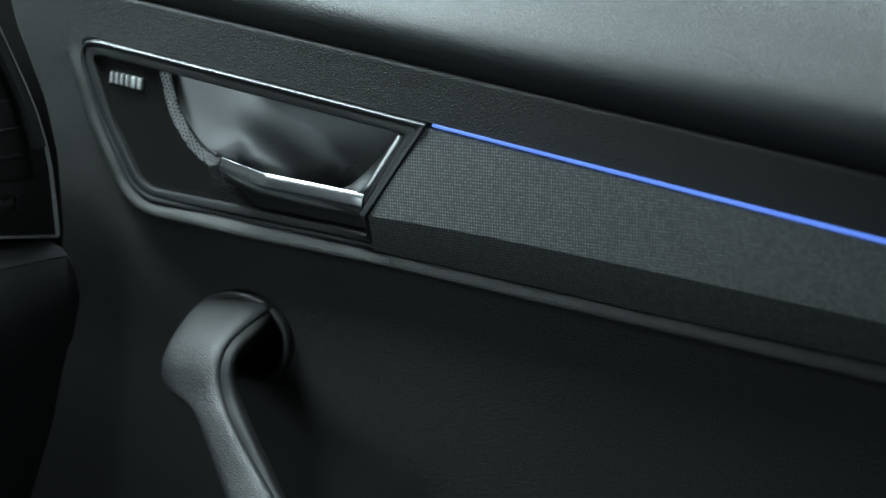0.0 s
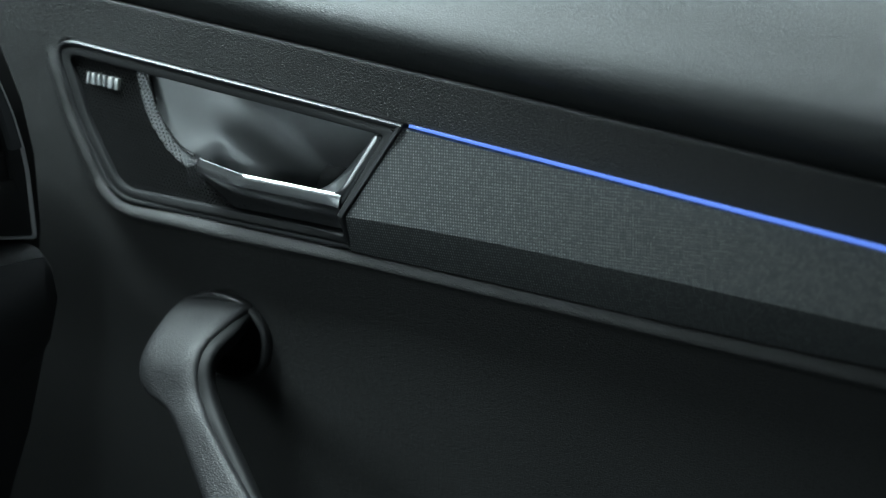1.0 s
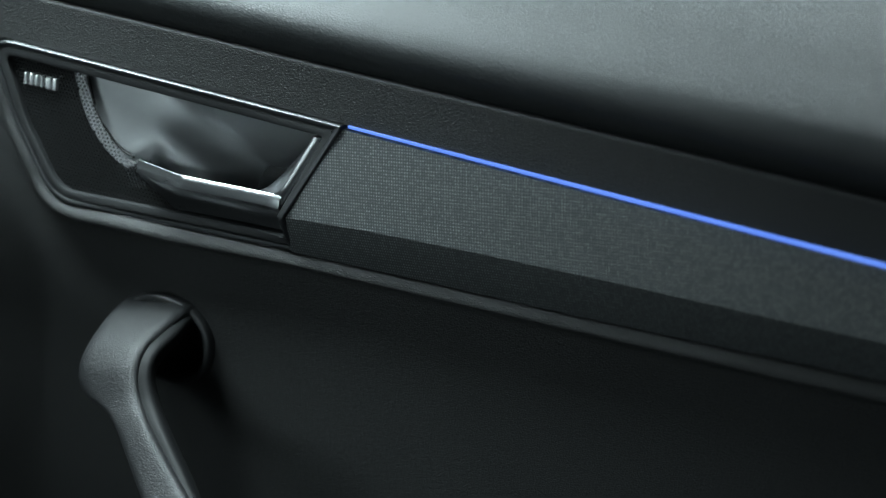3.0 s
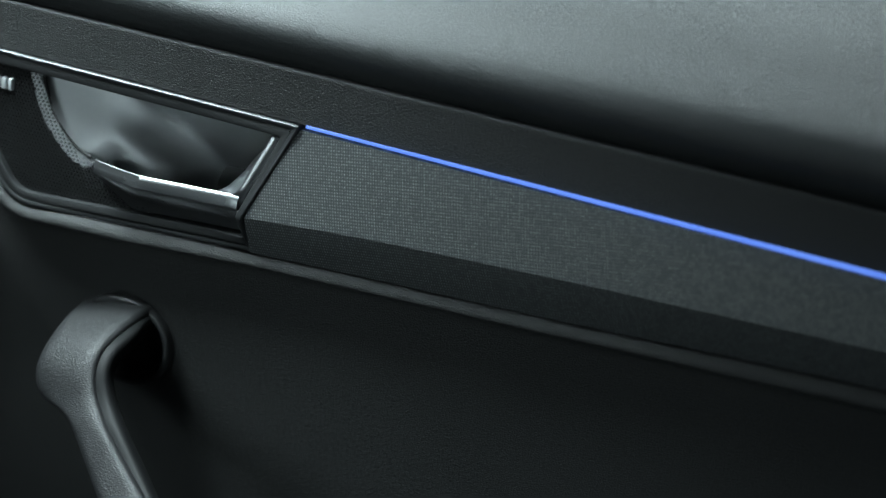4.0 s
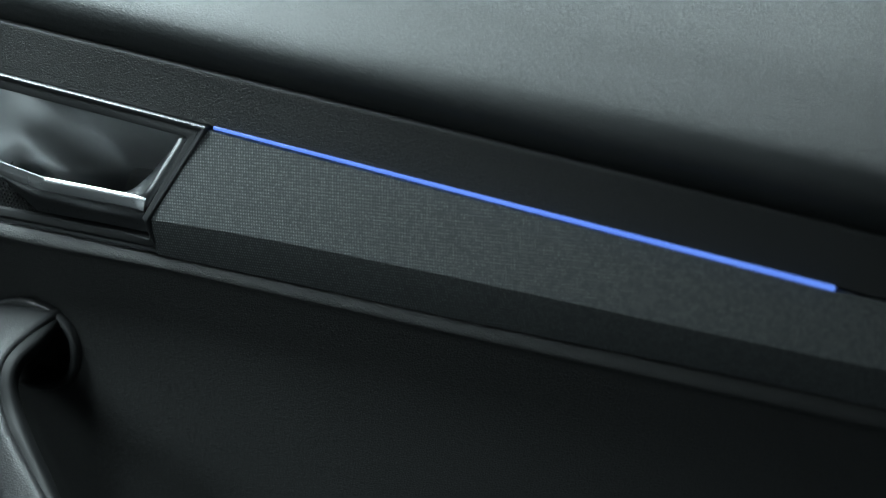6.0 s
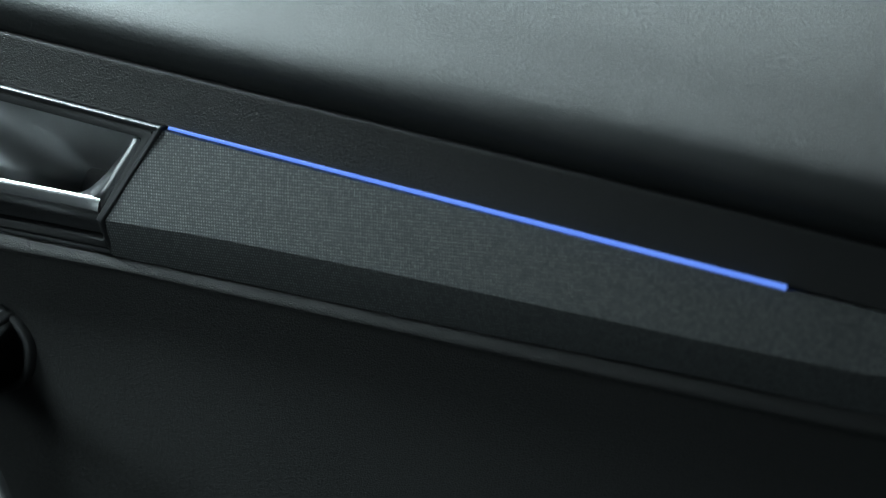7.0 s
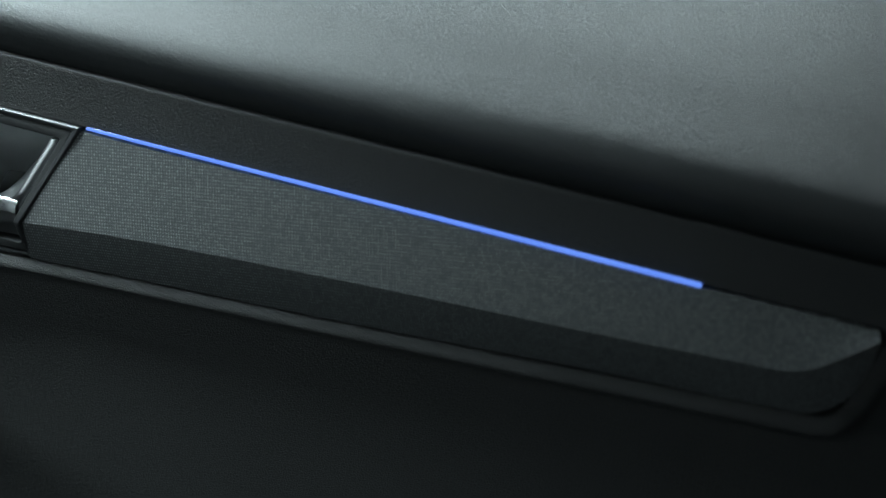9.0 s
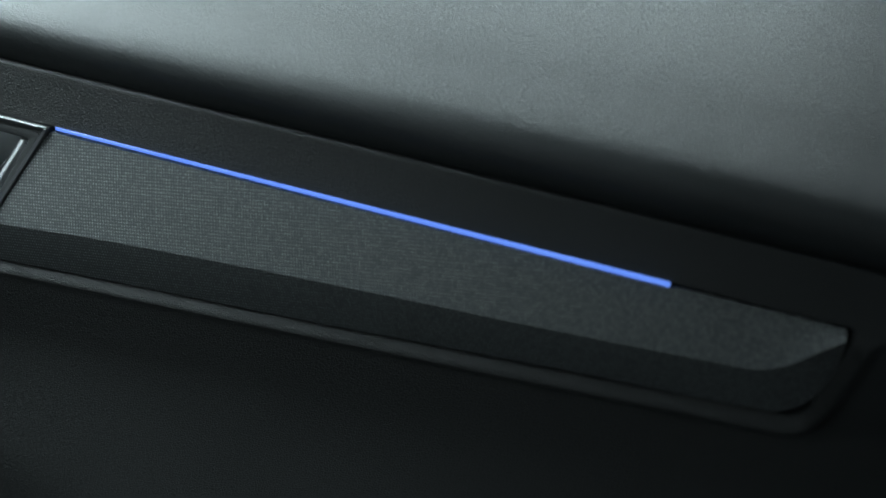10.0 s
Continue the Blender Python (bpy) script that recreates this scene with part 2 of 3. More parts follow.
def skin_height(u, v):
    """How far the moulded door skin stands out at (u, v), as arrays."""
    best, nv, inside = np.full(u.shape, 1e9), np.zeros(u.shape), np.zeros(u.shape, bool)
    n = len(RECESS)
    for i in range(n):
        a, b = RECESS[i], RECESS[(i + 1) % n]
        e = b - a
        if e.length < 1e-6:
            continue
        t = np.clip(((u - a.x) * e.x + (v - a.y) * e.y) / e.length_squared, 0, 1)
        dx, dy = u - a.x - t * e.x, v - a.y - t * e.y
        d = np.hypot(dx, dy)
        near = d < best
        best = np.where(near, d, best)
        nv = np.where(near, dy / np.maximum(d, 1e-6), nv)
        cross = ((a.y > v) != (b.y > v)) & (u < (b.x - a.x) * (v - a.y) / (b.y - a.y if b.y != a.y else 1e-9) + a.x)
        inside ^= cross
    wide = np.interp(u, [-220, -90, -20, 140, 360], [7.0, 8.0, 6.2, 6.8, 9.5])
    below = smoothstep(np.where(u > 250, 0.0, np.interp(u, [-160, -120], [0.0, -0.40])), -0.98, nv)
    side = smoothstep(0.22, -0.85, nv)
    left_low = np.where(u > 100, smoothstep(-10, -80, v), smoothstep(-50, -190, v))
    deep = np.maximum(left_low, 0.2 + 0.8 * smoothstep(-212, -115, u))
    level = below * deep * smoothstep(wide - 1, wide + 6, best) + (1 - below) * left_low
    base = -13 * level - 0.05 * np.clip(-v - 90, 0, 600) * level
    bead = side * 4.0 * np.sin(math.pi / 2 * np.clip(0.14 + best / (0.86 * wide), 0, 1)) * (1 - smoothstep(wide * 0.8, wide + 3.5, best))
    out = base + bead * (0.72 + 0.28 * below)
    sunk = -1.2 - 40 * smoothstep(0.5, 3.0, best)
    foot = ((u + 97) / 29) ** 2 + ((v + 147) / 26) ** 2
    out = out - 14 * (1 - smoothstep(0.75, 1.0, foot))
    return np.where(inside, sunk, out), np.where(inside, 0, smoothstep(wide + 3, wide + 12, best) * (foot > 1.3))


# ---- the door ----
door = thing("car_door", (100, -560, -60), "black car door panel with grained skin and padded top", "car door")
us = np.concatenate([np.arange(-360, -230, 5.0), np.arange(-230, -150, 1.0), np.arange(-150, 392, 1.5), np.arange(392, 620, 5.0)])
vs = np.concatenate([np.array([25.9, 25.7, 25.35, 24.9]), np.arange(23.6, 1.4, -1.5), np.array([0.92, 0.7]), np.arange(-0.8, -64, -1.5), np.arange(-64, -92, -0.8), np.arange(-92, -100, -1.5), np.arange(-100, -190, -2.0), np.arange(-190, -571, -5.0)])
UU, SS = np.meshgrid(us, vs)
drop = np.interp(UU, [-168, -20, 143, 363], [-11.0, 0.0, 11.0, 28.2])
VV = SS + drop * smoothstep(-1, -45, SS) * smoothstep(-420, -110, SS)
WW, EASE = skin_height(UU, VV)
above, down = (VV[:-2] - VV[1:-1])[:, 1:-1], (VV[1:-1] - VV[2:])[:, 1:-1]
behind, ahead = (UU[:, 1:-1] - UU[:, :-2])[1:-1], (UU[:, 2:] - UU[:, 1:-1])[1:-1]
for _ in range(60):
    mean = WW.copy()
    mean[1:-1, 1:-1] = ((WW[:-2, 1:-1] * down + WW[2:, 1:-1] * above) / (above + down) + (WW[1:-1, :-2] * ahead + WW[1:-1, 2:] * behind) / (ahead + behind)) / 2
    WW += EASE * (mean - WW)
WW[0] -= 1.3
WW[1] -= 0.6
WW[2] -= 0.2
WW[3] -= 0.04
rows_v, cols_u = UU.shape
verts = [P(a, b, c) for a, b, c in zip(UU.ravel(), VV.ravel(), WW.ravel())]
verts += [P(a, 25.9, -16) for a in us]
faces = []
for j in range(rows_v - 1):
    o = j * cols_u
    faces += [(o + i, o + cols_u + i, o + cols_u + i + 1, o + i + 1) for i in range(cols_u - 1)]
o = rows_v * cols_u
faces += [(o + i, i, i + 1, o + i + 1) for i in range(cols_u - 1)]
part("door_skin", verts, faces, DOOR_SKIN, door, "black grained moulded door skin with a raised lip round the trim", 50, "sheet")
part("door_shell", *box(P(-358, -568, -70), P(618, 24, -120)), MATT_BLACK, door, smooth=0)

tight = [(-16, 22.5), (-10, 24.2), (-6, 26.2), (-2.5, 30.5), (1.2, 36), (2.5, 40.6), (2.1, 44.4), (-0.9, 48.8), (-7.6, 54.4), (-22, 64.6), (-50, 84), (-94, 110), (-152, 139), (-215, 165), (-232, 168), (-238, 150)]
loose = [(-16, 22.5), (-10, 24.2), (-6, 26.2), (-2, 30.5), (2.0, 36), (3.7, 41.4), (3.3, 46.0), (-0.2, 51.4), (-8, 58.2), (-23, 69.6), (-50, 89), (-94, 115), (-152, 143), (-215, 166), (-232, 168), (-238, 150)]
loops = []
for u in np.arange(-360, 621, 15):
    f = float(smoothstep(-80, 330, u))
    prof = curve([Vector(a).lerp(Vector(b), f) for a, b in zip(tight, loose)], 56)
    loops.append([P(u, p.y, p.x) for p in prof])
part("upper_pad", *loft(loops, closed=False), PAD_SKIN, door, "padded door top in grained black soft-touch skin", 60)

# ---- woven trim insert ----
trim = thing("decor_trim", (170, -30, 0), "dark grey woven fabric trim insert with a folded ridge", "door trim")
N = 90
top = curve([(-0.4, -1.9), (120, -1.9), (240, -1.9), (290, -1.9), (301, -1.0), (340, -0.6), (369.5, -0.6)], N)
ridge = curve([(-20.6, -50.2), (41, -43.8), (141, -36.8), (255, -30.4), (330, -25.4), (340, -23.9), (349.5, -19.2), (358.5, -11.8), (369, -3.0)], N)
foot = curve([(-19.6, -70.4), (41, -66.0), (143, -59.2), (260, -49.9), (342, -44.6), (355, -41.6), (364, -33.5), (369.4, -21), (371, -5)], N)


def facet(a, b, wa, wb, bow):
    loops = []
    for p, q in zip(a, b):
        row = []
        for k in range(9):
            t = k / 8
            m = p.lerp(q, t)
            row.append(P(m.x, m.y, wa + (wb - wa) * t + bow * 4 * t * (1 - t)))
        loops.append(row)
    return loops


up = facet(top, ridge, 0.4, 9.4, 0.8)
low = facet(ridge, foot, 9.4, 0.6, 0.5)
for lp, a, b in zip(up, top, ridge):
    lp.insert(0, P(a.x, a.y, -5))
for lp, b in zip(low, foot):
    lp.append(P(b.x, b.y, -5))
part("upper_facet", *loft(up, closed=False), CLOTH, trim, "dark grey woven upper face", 60, "sheet")
part("lower_facet", *loft(low, closed=False), CLOTH, trim, "dark woven lower face turned towards the floor", 60, "sheet")
left_edge = [P(*p, w) for p, w in ((top[0], 0.4), (ridge[0], 9.4), (foot[0], 0.6), (foot[0], -7), (top[0], -7))]
part("end_edge", left_edge, [(0, 1, 2, 3, 4)], CLOTH, trim, smooth=0)

# ---- ambient light strip ----
strip = thing("ambient_light_strip", (150, 0, 0), "thin glowing blue ambient light strip above the fabric trim", "light strip")
loops = []
for u in np.linspace(2.6, 294.7, 40):
    foot_v = -0.55 - 0.9 * (u / 294) ** 1.2
    loops.append([P(u, p.x, p.y) for p in rounded([(foot_v, -2, 0.2), (foot_v, 0.8, 0.5), (0.95, 0.8, 0.5), (0.95, -2, 0.2)], 3, 2)])
part("light_guide", *loft(loops, caps=(True, True)), GLOW, strip)

# ---- inner door handle ----
handle = thing("inner_door_handle", (-60, -35, 0), "chrome inner door pull in a glossy black framed bowl", "door handle")
def bar_rise(p):
    """The upright bar beside the fabric stands as high as the folded fabric."""
    return float(np.interp(p.y, [-70, -62, -51, -48, -8, -2], [0, 3.0, 8.2, 8.0, 0.9, 0])) * float(smoothstep(-40, -30, p.x))


def rim_loop(d, w):
    """The rim's outline moved in by d."""
    return [P(*q, w + (bar_rise(p) if w > 0.3 else 0) - (1.5 * float(smoothstep(-60, -68, p.y) * smoothstep(-165, -110, p.x)) if w > 1.1 else 0)) for p, q in zip(BEZEL_OUT, inset(BEZEL_OUT, d))]


def inner_loop(d, w):
    return [P(*q, w + (bar_rise(p) if w > 0 else 0)) for p, q in zip(BEZEL_IN, inset(BEZEL_IN, d))]


outer = [rim_loop(0, -7), rim_loop(0, 1.0), rim_loop(0.25, 1.8), rim_loop(0.8, 2.4), rim_loop(1.8, 2.5), rim_loop(2.5, 2.1), rim_loop(2.7, 1.2)]
mid = [a.lerp(b, 0.5) for a, b in zip(BEZEL_OUT, BEZEL_IN)]
face = [rim_loop(2.4, 0.6), rim_loop(2.7, 1.25), rim_loop(3.1, 1.5), [P(*p, 1.7 + bar_rise(p)) for p in mid], inner_loop(-0.8, 1.8),
        inner_loop(-0.2, 1.5), inner_loop(0, 0.6), inner_loop(0, -12)]
bezel = part("bezel", *loft(face), GLOSS_BLACK, handle, "glossy black frame")
part("chrome_rim", *loft(outer), DARK_CHROME, bezel, "thin bright chrome edge")

rows_t = 40
left_side = curve([(-157, -7.5), (-150, -20.4), (-140.5, -34), (-131.0, -43.8), (-128, -50), (-126, -56), (-124, -64)], rows_t)
right_side = curve([(-13.5, -7.5), (-21, -27), (-29.5, -46.5), (-33, -54), (-35, -64)], rows_t)
loops = []
for a, b in zip(left_side, right_side):
    row = []
    for k in range(65):
        q = a.lerp(b, k / 64)
        run = max(0.0, q.x - a.x) / 74
        wall = min(run, 0.65) + 0.25 * (1 - math.exp(-max(0.0, run - 0.65) / 0.25))
        flat = float(smoothstep(0.36, 1.0, run))
        lean = 4.5 * (1 - flat) * min(1.0, run * 26) * max(0.0, (q.y + 48) / 40)
        pocket = 8.5 * float(smoothstep(-32, -58, q.y) * smoothstep(-132, -108, q.x) * smoothstep(-80, -104, q.x))
        row.append(P(q.x, q.y, -3.2 - lean - 17 * wall - pocket - 0.6 * flat * (-3 - q.y)))
    loops.append(row)
part("bowl", *loft(loops, closed=False), BOWL_GREY, handle, "satin grey metallic finger bowl", 70, "sheet")

# pull lever: a bar along the foot of the bowl, bent at the knee, with a face that turns under
def straight(points, each):
    pts = [Vector(p) for p in points]
    return [a.lerp(b, k / each) for a, b in zip(pts, pts[1:]) for k in range(each)] + [pts[-1]]


def lever_section(a, b, w, left):
    """Across the lever: flat top, bevelled front, dark under-face that runs back to b; left is 1 at the bevelled tip."""
    top, bevel, front = 1.2 - 0.7 * left, 2.2 + 1.6 * left, 7.0
    tilt = 0.75 + 0.2 * left
    d = (b - Vector((a.x, a.y - front))) / 14
    under = [(0.4, -0.7), (2.6, -3.0), (5.5, -4.9), (8.8, -6.0), (11.6, -6.2), (13.4, -6.6), (14.0, -8.5)]
    pts = [(a.x, a.y - 7, w - 15), (a.x, a.y - 1.6, w - top - 2.2), (a.x, a.y - 0.3, w - top - 0.5), (a.x, a.y, w - top), (a.x, a.y + 0.05, w - 0.7), (a.x, a.y - 0.2, w - 0.2),
           (a.x, a.y - bevel + 0.3, w + tilt - 0.2), (a.x, a.y - bevel - 0.1, w + tilt), (a.x, a.y - front + 0.4, w + tilt + 0.12), (a.x, a.y - front, w + tilt - 0.7)]
    pts += [(a.x + d.x * k, a.y - front + d.y * k, w + dw) for k, dw in under] + [(b.x, b.y - 0.4, w - 16)]
    return [P(*p) for p in pts]


bar = straight([(-112.0, -42.8), (-110.0, -42.7), (-85.5, -44.6), (-82.5, -44.6), (-54, -42.5), (-30, -40.9), (-26.2, -41.2)], 6)
low_edge = straight([(-116.0, -51.0), (-113, -53.5), (-91.0, -65.8), (-88.0, -66.0), (-55, -63.2), (-30, -61.2), (-23.4, -60.6)], 6)
loops = []
for i, (a, b) in enumerate(zip(bar, low_edge)):
    lead = max(0.0, 1 - i / 7)
    left = 1 - float(smoothstep(11, 17, i))
    loops.append(lever_section(a - Vector((0.8, 0.5)) * lead ** 2, b, 8.2 - 1.6 * i / (len(bar) - 1) - 5.0 * lead ** 2, left))
part("lever", *loft(loops, caps=(True, True)), CHROME, handle, "bright chrome pull lever", 40)

# upright arm: its wide inner flank turns round the corner into the lever
edge_l = curve([(-40, -42.0), (-32, -41.1), (-29.2, -39.9), (-27.0, -37.6), (-25.0, -34.0), (-21.6, -24.9), (-15.6, -9.1)], 26)
edge_r = curve([(-32, -46.6), (-27, -46.6), (-25.4, -46.6), (-24.0, -43.0), (-22.3, -39.0), (-17.3, -26.5), (-10.0, -8.4)], 26)
flank = curve([(-46, -46.0), (-42, -43.0), (-37.5, -38.0), (-33.5, -33.0), (-30.0, -27.5), (-25.0, -20.0), (-17.0, -9.5)], 26)
loops = []
for i, (a, b, c) in enumerate(zip(edge_l, edge_r, flank)):
    fall = 5.5 * max(0.0, (i - 8) / 17)
    loops.append([P(*b, -9), P(*c, -15), P(*c, -9.5), P(*a.lerp(c, 0.62), -4.2 - fall / 2), P(*a.lerp(c, 0.25), 2.0 - fall), P(*a.lerp(c, 0.04), 5.4 - fall), P(*a.lerp(b, 0.06), 6.5 - fall),
                  P(*a.lerp(b, 0.2), 6.6 - fall), P(*a.lerp(b, 0.9), 5.45 - fall), P(*b, 4.7 - fall)])
part("lever_arm", *loft(loops, caps=(True, True)), CHROME, handle, "chrome upright arm of the lever", 50)
part("back_plate", *plate(inset(BEZEL_IN, -1), -66, -64, 0.5), MATT_BLACK, handle)

# ---- tweeter beside the handle ----
tweeter = thing("tweeter_speaker", (-165, -40, 0), "small black tweeter behind a perforated metal grille", "speaker")
bowl_side = curve([(-154.6, -8.0), (-147.6, -25), (-138.0, -36.9), (-128, -44.2), (-115.5, -47.0), (-117.2, -52.2), (-111.6, -57.4), (-97, -63.4), (-90.5, -66.5)], 60)
GRILLE = [Vector(p) for p in ((-89, -68.5), (-158, -76.2), (-167.5, -73), (-176, -67), (-191, -39), (-205, -9))] + [Vector((-205, -7.6))] + bowl_side


def in_loop(x, y, loop):
    hit = False
    for i in range(len(loop)):
        a, b = loop[i - 1], loop[i]
        if (a.y > y) != (b.y > y) and x < (b.x - a.x) * (y - a.y) / (b.y - a.y) + a.x:
            hit = not hit
    return hit


EDGE = 6.6


def grille_w(x, y):
    near = min(bowl_side[:32], key=lambda q: (Vector((x, y)) - q).length)
    d = (Vector((x, y)) - near).length
    return d, -1.8 - max(0.0, EDGE + 0.6 - d) * 0.32, near


def on_side(x, y, bent):
    """The point kept on its own side of the bend line."""
    d, _, near = grille_w(x, y)
    if d > 0.01 and (d > EDGE) == bent:
        p = near + (Vector((x, y)) - near) * (EDGE / d)
        return p.x, p.y
    return x, y


pitch, hole = 2.2, 0.9
sheet, edge = ([], []), ([], [])
gv = -7.6
line = 0
while gv > -76:
    gu = -208 + (pitch / 2 if line % 2 else 0)
    while gu < -88:
        if in_loop(gu, gv, GRILLE):
            bent = grille_w(gu, gv)[0] < EDGE
            verts, faces = edge if bent else sheet
            o = len(verts)
            for r, dw in ((pitch * 0.5774, 0), (hole, 0), (hole * 0.9, -0.9)):
                for k in range(6):
                    a = radians(60 * k + 30)
                    x, y = on_side(gu + r * math.cos(a), gv + r * math.sin(a), bent)
                    verts.append(P(x, y, grille_w(x, y)[1] + dw))
            for ring_o in (0, 6):
                for k in range(6):
                    q = (k + 1) % 6
                    faces.append((o + ring_o + k, o + ring_o + q, o + ring_o + 6 + q, o + ring_o + 6 + k))
        gu += pitch
    gv -= pitch * 0.866
    line += 1
grille = part("perforated_grille", *sheet, GRILLE_METAL, tweeter, "black metal grille with hundreds of round holes", 30, "stuff")
# The brightness of this bend is put into its metal colour.
part("grille_edge", *edge, GRILLE_LIT, tweeter, "bright bent edge of the grille beside the bowl", 30, "stuff")
bead = []
for i in range(1, 34):
    p, t = bowl_side[i], (bowl_side[i + 1] - bowl_side[i - 1]).normalized()
    side = Vector((-t.y, t.x))
    w0 = grille_w(*p)[1] + 0.2
    bead.append([P(*(p + side * 0.75 * math.cos(radians(a))), w0 + 0.9 * math.sin(radians(a))) for a in range(0, 360, 45)])
part("bowl_seam", *loft(bead, caps=(True, True)), MATT_BLACK, handle, "black seam round the edge of the bowl", 60)
part("grille_backing", *plate(GRILLE, -12, -10.5, 0.3), MATT_BLACK, tweeter)
badge = [(-191.6, 1.5), (-187.9, 1.9), (-184.3, 1.7), (-180.8, 1.4), (-176.6, 3.0), (-172.3, 2.5)]
for x, width in badge:
    y = -18.0 + 0.02 * (x + 182)
    lp = rounded([(x - width / 2, y - 3.1, 0.5), (x + width / 2, y - 3.1, 0.5), (x + width / 2, y + 3.1, 0.5), (x - width / 2, y + 3.1, 0.5)], 3, 2)
    part("badge_bar", *plate(lp, -2.2, 0.2, 0.5), BADGE, grille, "small chrome badge bar")

# ---- grab handle ----
grab = thing("grab_handle", (-90, -150, 0), "angled grab handle wrapped in black grained leather", "grab handle")
# left edge, right edge, inner edge, depth
STATIONS = [((-127.4, -134.8), (-81.5, -125.2), (-79.5, -124.6), -16), ((-125.6, -136.9), (-82.0, -127.3), (-77.5, -126.0), -2), ((-121.8, -138.4), (-81.3, -129.2), (-74.4, -127.0), 12),
            ((-117.3, -145.2), (-80.4, -133.4), (-73.6, -131.1), 30), ((-113.6, -153.2), (-77.8, -141.3), (-71.0, -139.1), 40), ((-104.6, -161.4), (-71.8, -150.2), (-64.1, -147.6), 46),
            ((-87.6, -163.3), (-64.3, -155.2), (-55.7, -152.2), 51), ((-76.1, -166.7), (-55.8, -159.4), (-46.8, -155.6), 57), ((-58.0, -176.2), (-35.0, -167.6), (-27.9, -164.8), 69),
            ((-39.9, -184.3), (-13.6, -174.1), (-9.0, -172.4), 82), ((-8.4, -195.5), (21.8, -182.7), (27.5, -180.3), 106), ((14.8, -226.0), (46.2, -213.0), (51.8, -210.3), 112),
            ((24.7, -268.4), (56.8, -255.2), (62.5, -252.3), 76), ((22.9, -302.1), (56.2, -288.4), (62.1, -285.5), -10)]
lefts = curve([(*s[0], s[3]) for s in STATIONS], 60)
rights = curve([(*s[1], s[3]) for s in STATIONS], 60)
inners = curve([(*s[2], s[3]) for s in STATIONS], 60)
skin_loops, shell_loops, seam_loops = [], [], []
for i in range(60):
    l0, r0, n0 = lefts[i], rights[i], inners[i]
    j0, j1 = max(i - 1, 0), min(i + 1, 59)
    tangent = ((lefts[j1] + rights[j1]) - (lefts[j0] + rights[j0])).normalized()
    across = (r0 - l0).normalized()
    front = tangent.cross(across).normalized()
    half, mid_p = (r0 - l0).length / 2, (l0 + r0) / 2
    lp = []
    for k in range(21):
        a = radians(-10 + 214 * k / 20)
        ca, sa = math.cos(a), math.sin(a)
        x = math.copysign(abs(ca) ** 0.45, ca) * half
        y = math.copysign(abs(sa) ** 0.8, sa) * (4.5 if sa > 0 else 14.0)
        lp.append(P(*(mid_p + across * x + front * y)))
    skin_loops.append(lp)
    half2, mid2 = (n0 - l0).length / 2 - 2.4, (l0 + n0) / 2 + across * 0.6 - front * 3.9
    lp = []
    for k in range(28):
        a = 2 * math.pi * k / 28
        ca, sa = math.cos(a), math.sin(a)
        lp.append(P(*(mid2 + across * math.copysign(abs(ca) ** 0.6, ca) * half2 + front * math.copysign(abs(sa) ** 0.6, sa) * (4.6 if sa > 0 else 9.0))))
    shell_loops.append(lp)
part("grip", *loft(skin_loops, closed=False), GRIP_SKIN, grab, "black pebbled leather grip cover", 70, "sheet")
part("inner_shell", *loft(shell_loops, caps=(True, True)), SHELL_BLACK, grab, "smooth dark plastic inner shell", 60)
oval = []
for k in range(72):
    ca, sa = math.cos(2 * math.pi * k / 72), math.sin(2 * math.pi * k / 72)
    oval.append(Vector((-97.5 + 30 * math.copysign(abs(ca) ** 0.9, ca), -147.2 + 25.4 * math.copysign(abs(sa) ** 0.9, sa))))
collar = [[P(*p, -17) for p in oval], [P(*p, -11.6) for p in oval], [P(*p, -10.4) for p in inset(oval, 0.6)], [P(*p, -10.0) for p in inset(oval, 1.4)], [P(*p, -10.1) for p in inset(oval, 3.4)],
          [P(*p, -11.0) for p in inset(oval, 4.0)], [P(*p, -30.0) for p in inset(oval, 5.0)]]
part("base_ring", *loft(collar), GLOSS_BLACK, grab, "thin raised plastic ring round the handle foot")

# ---- dashboard and air vent ----
dash = thing("dashboard", (-300, -130, 200), "dark dashboard end with a soft padded lower edge", "dashboard")
upper = rounded([(92, 40, 8), (80, 12, 10), (58, -28, 20), (45, -58, 20), (37, -103, 2), (620, -40, 2), (620, 70, 20)], 5, 6)
loops = [[P(u, p.y, p.x) for p in lp] for u, lp in ((-480, upper), (-199, upper), (-197, inset(upper, 2)))]
part("upper_body", *loft(loops, caps=(True, True)), MATT_BLACK, dash)
lower = rounded([(45, -102.0, 3), (36.5, -113, 10), (30.0, -133, 16), (34.5, -158.5, 4), (38.5, -163.0, 3), (48, -207, 60), (64, -252, 60), (110, -420, 30), (620, -420, 4), (620, -44, 4)], 5, 6)
loops = [[P(u, p.y, p.x) for p in lp] for u, lp in ((-480, lower), (-187, lower), (-181, inset(lower, 0.8)), (-177, inset(lower, 2.4)), (-175, inset(lower, 4.5)))]
part("lower_body", *loft(loops, caps=(True, True)), DASH_SKIN, dash, "dark grained lower dashboard pad", 50)

# Black body that stands in for the shade in the door gap.
shade_strip = rounded([(75, 60, 4), (57, 14, 20), (34, -29, 20), (23, -60, 20), (15.5, -104, 10), (16, -133, 10), (28, -160, 6), (300, -150, 4), (300, 60, 4)], 4, 6)
loops = [[P(u, p.y, p.x) for p in lp] for u, lp in ((-480, shade_strip), (-206, shade_strip), (-203, inset(shade_strip, 3)))]
part("edge_shade", *loft(loops, caps=(True, True)), MATT_BLACK, dash, "black seal that closes the gap to the door")

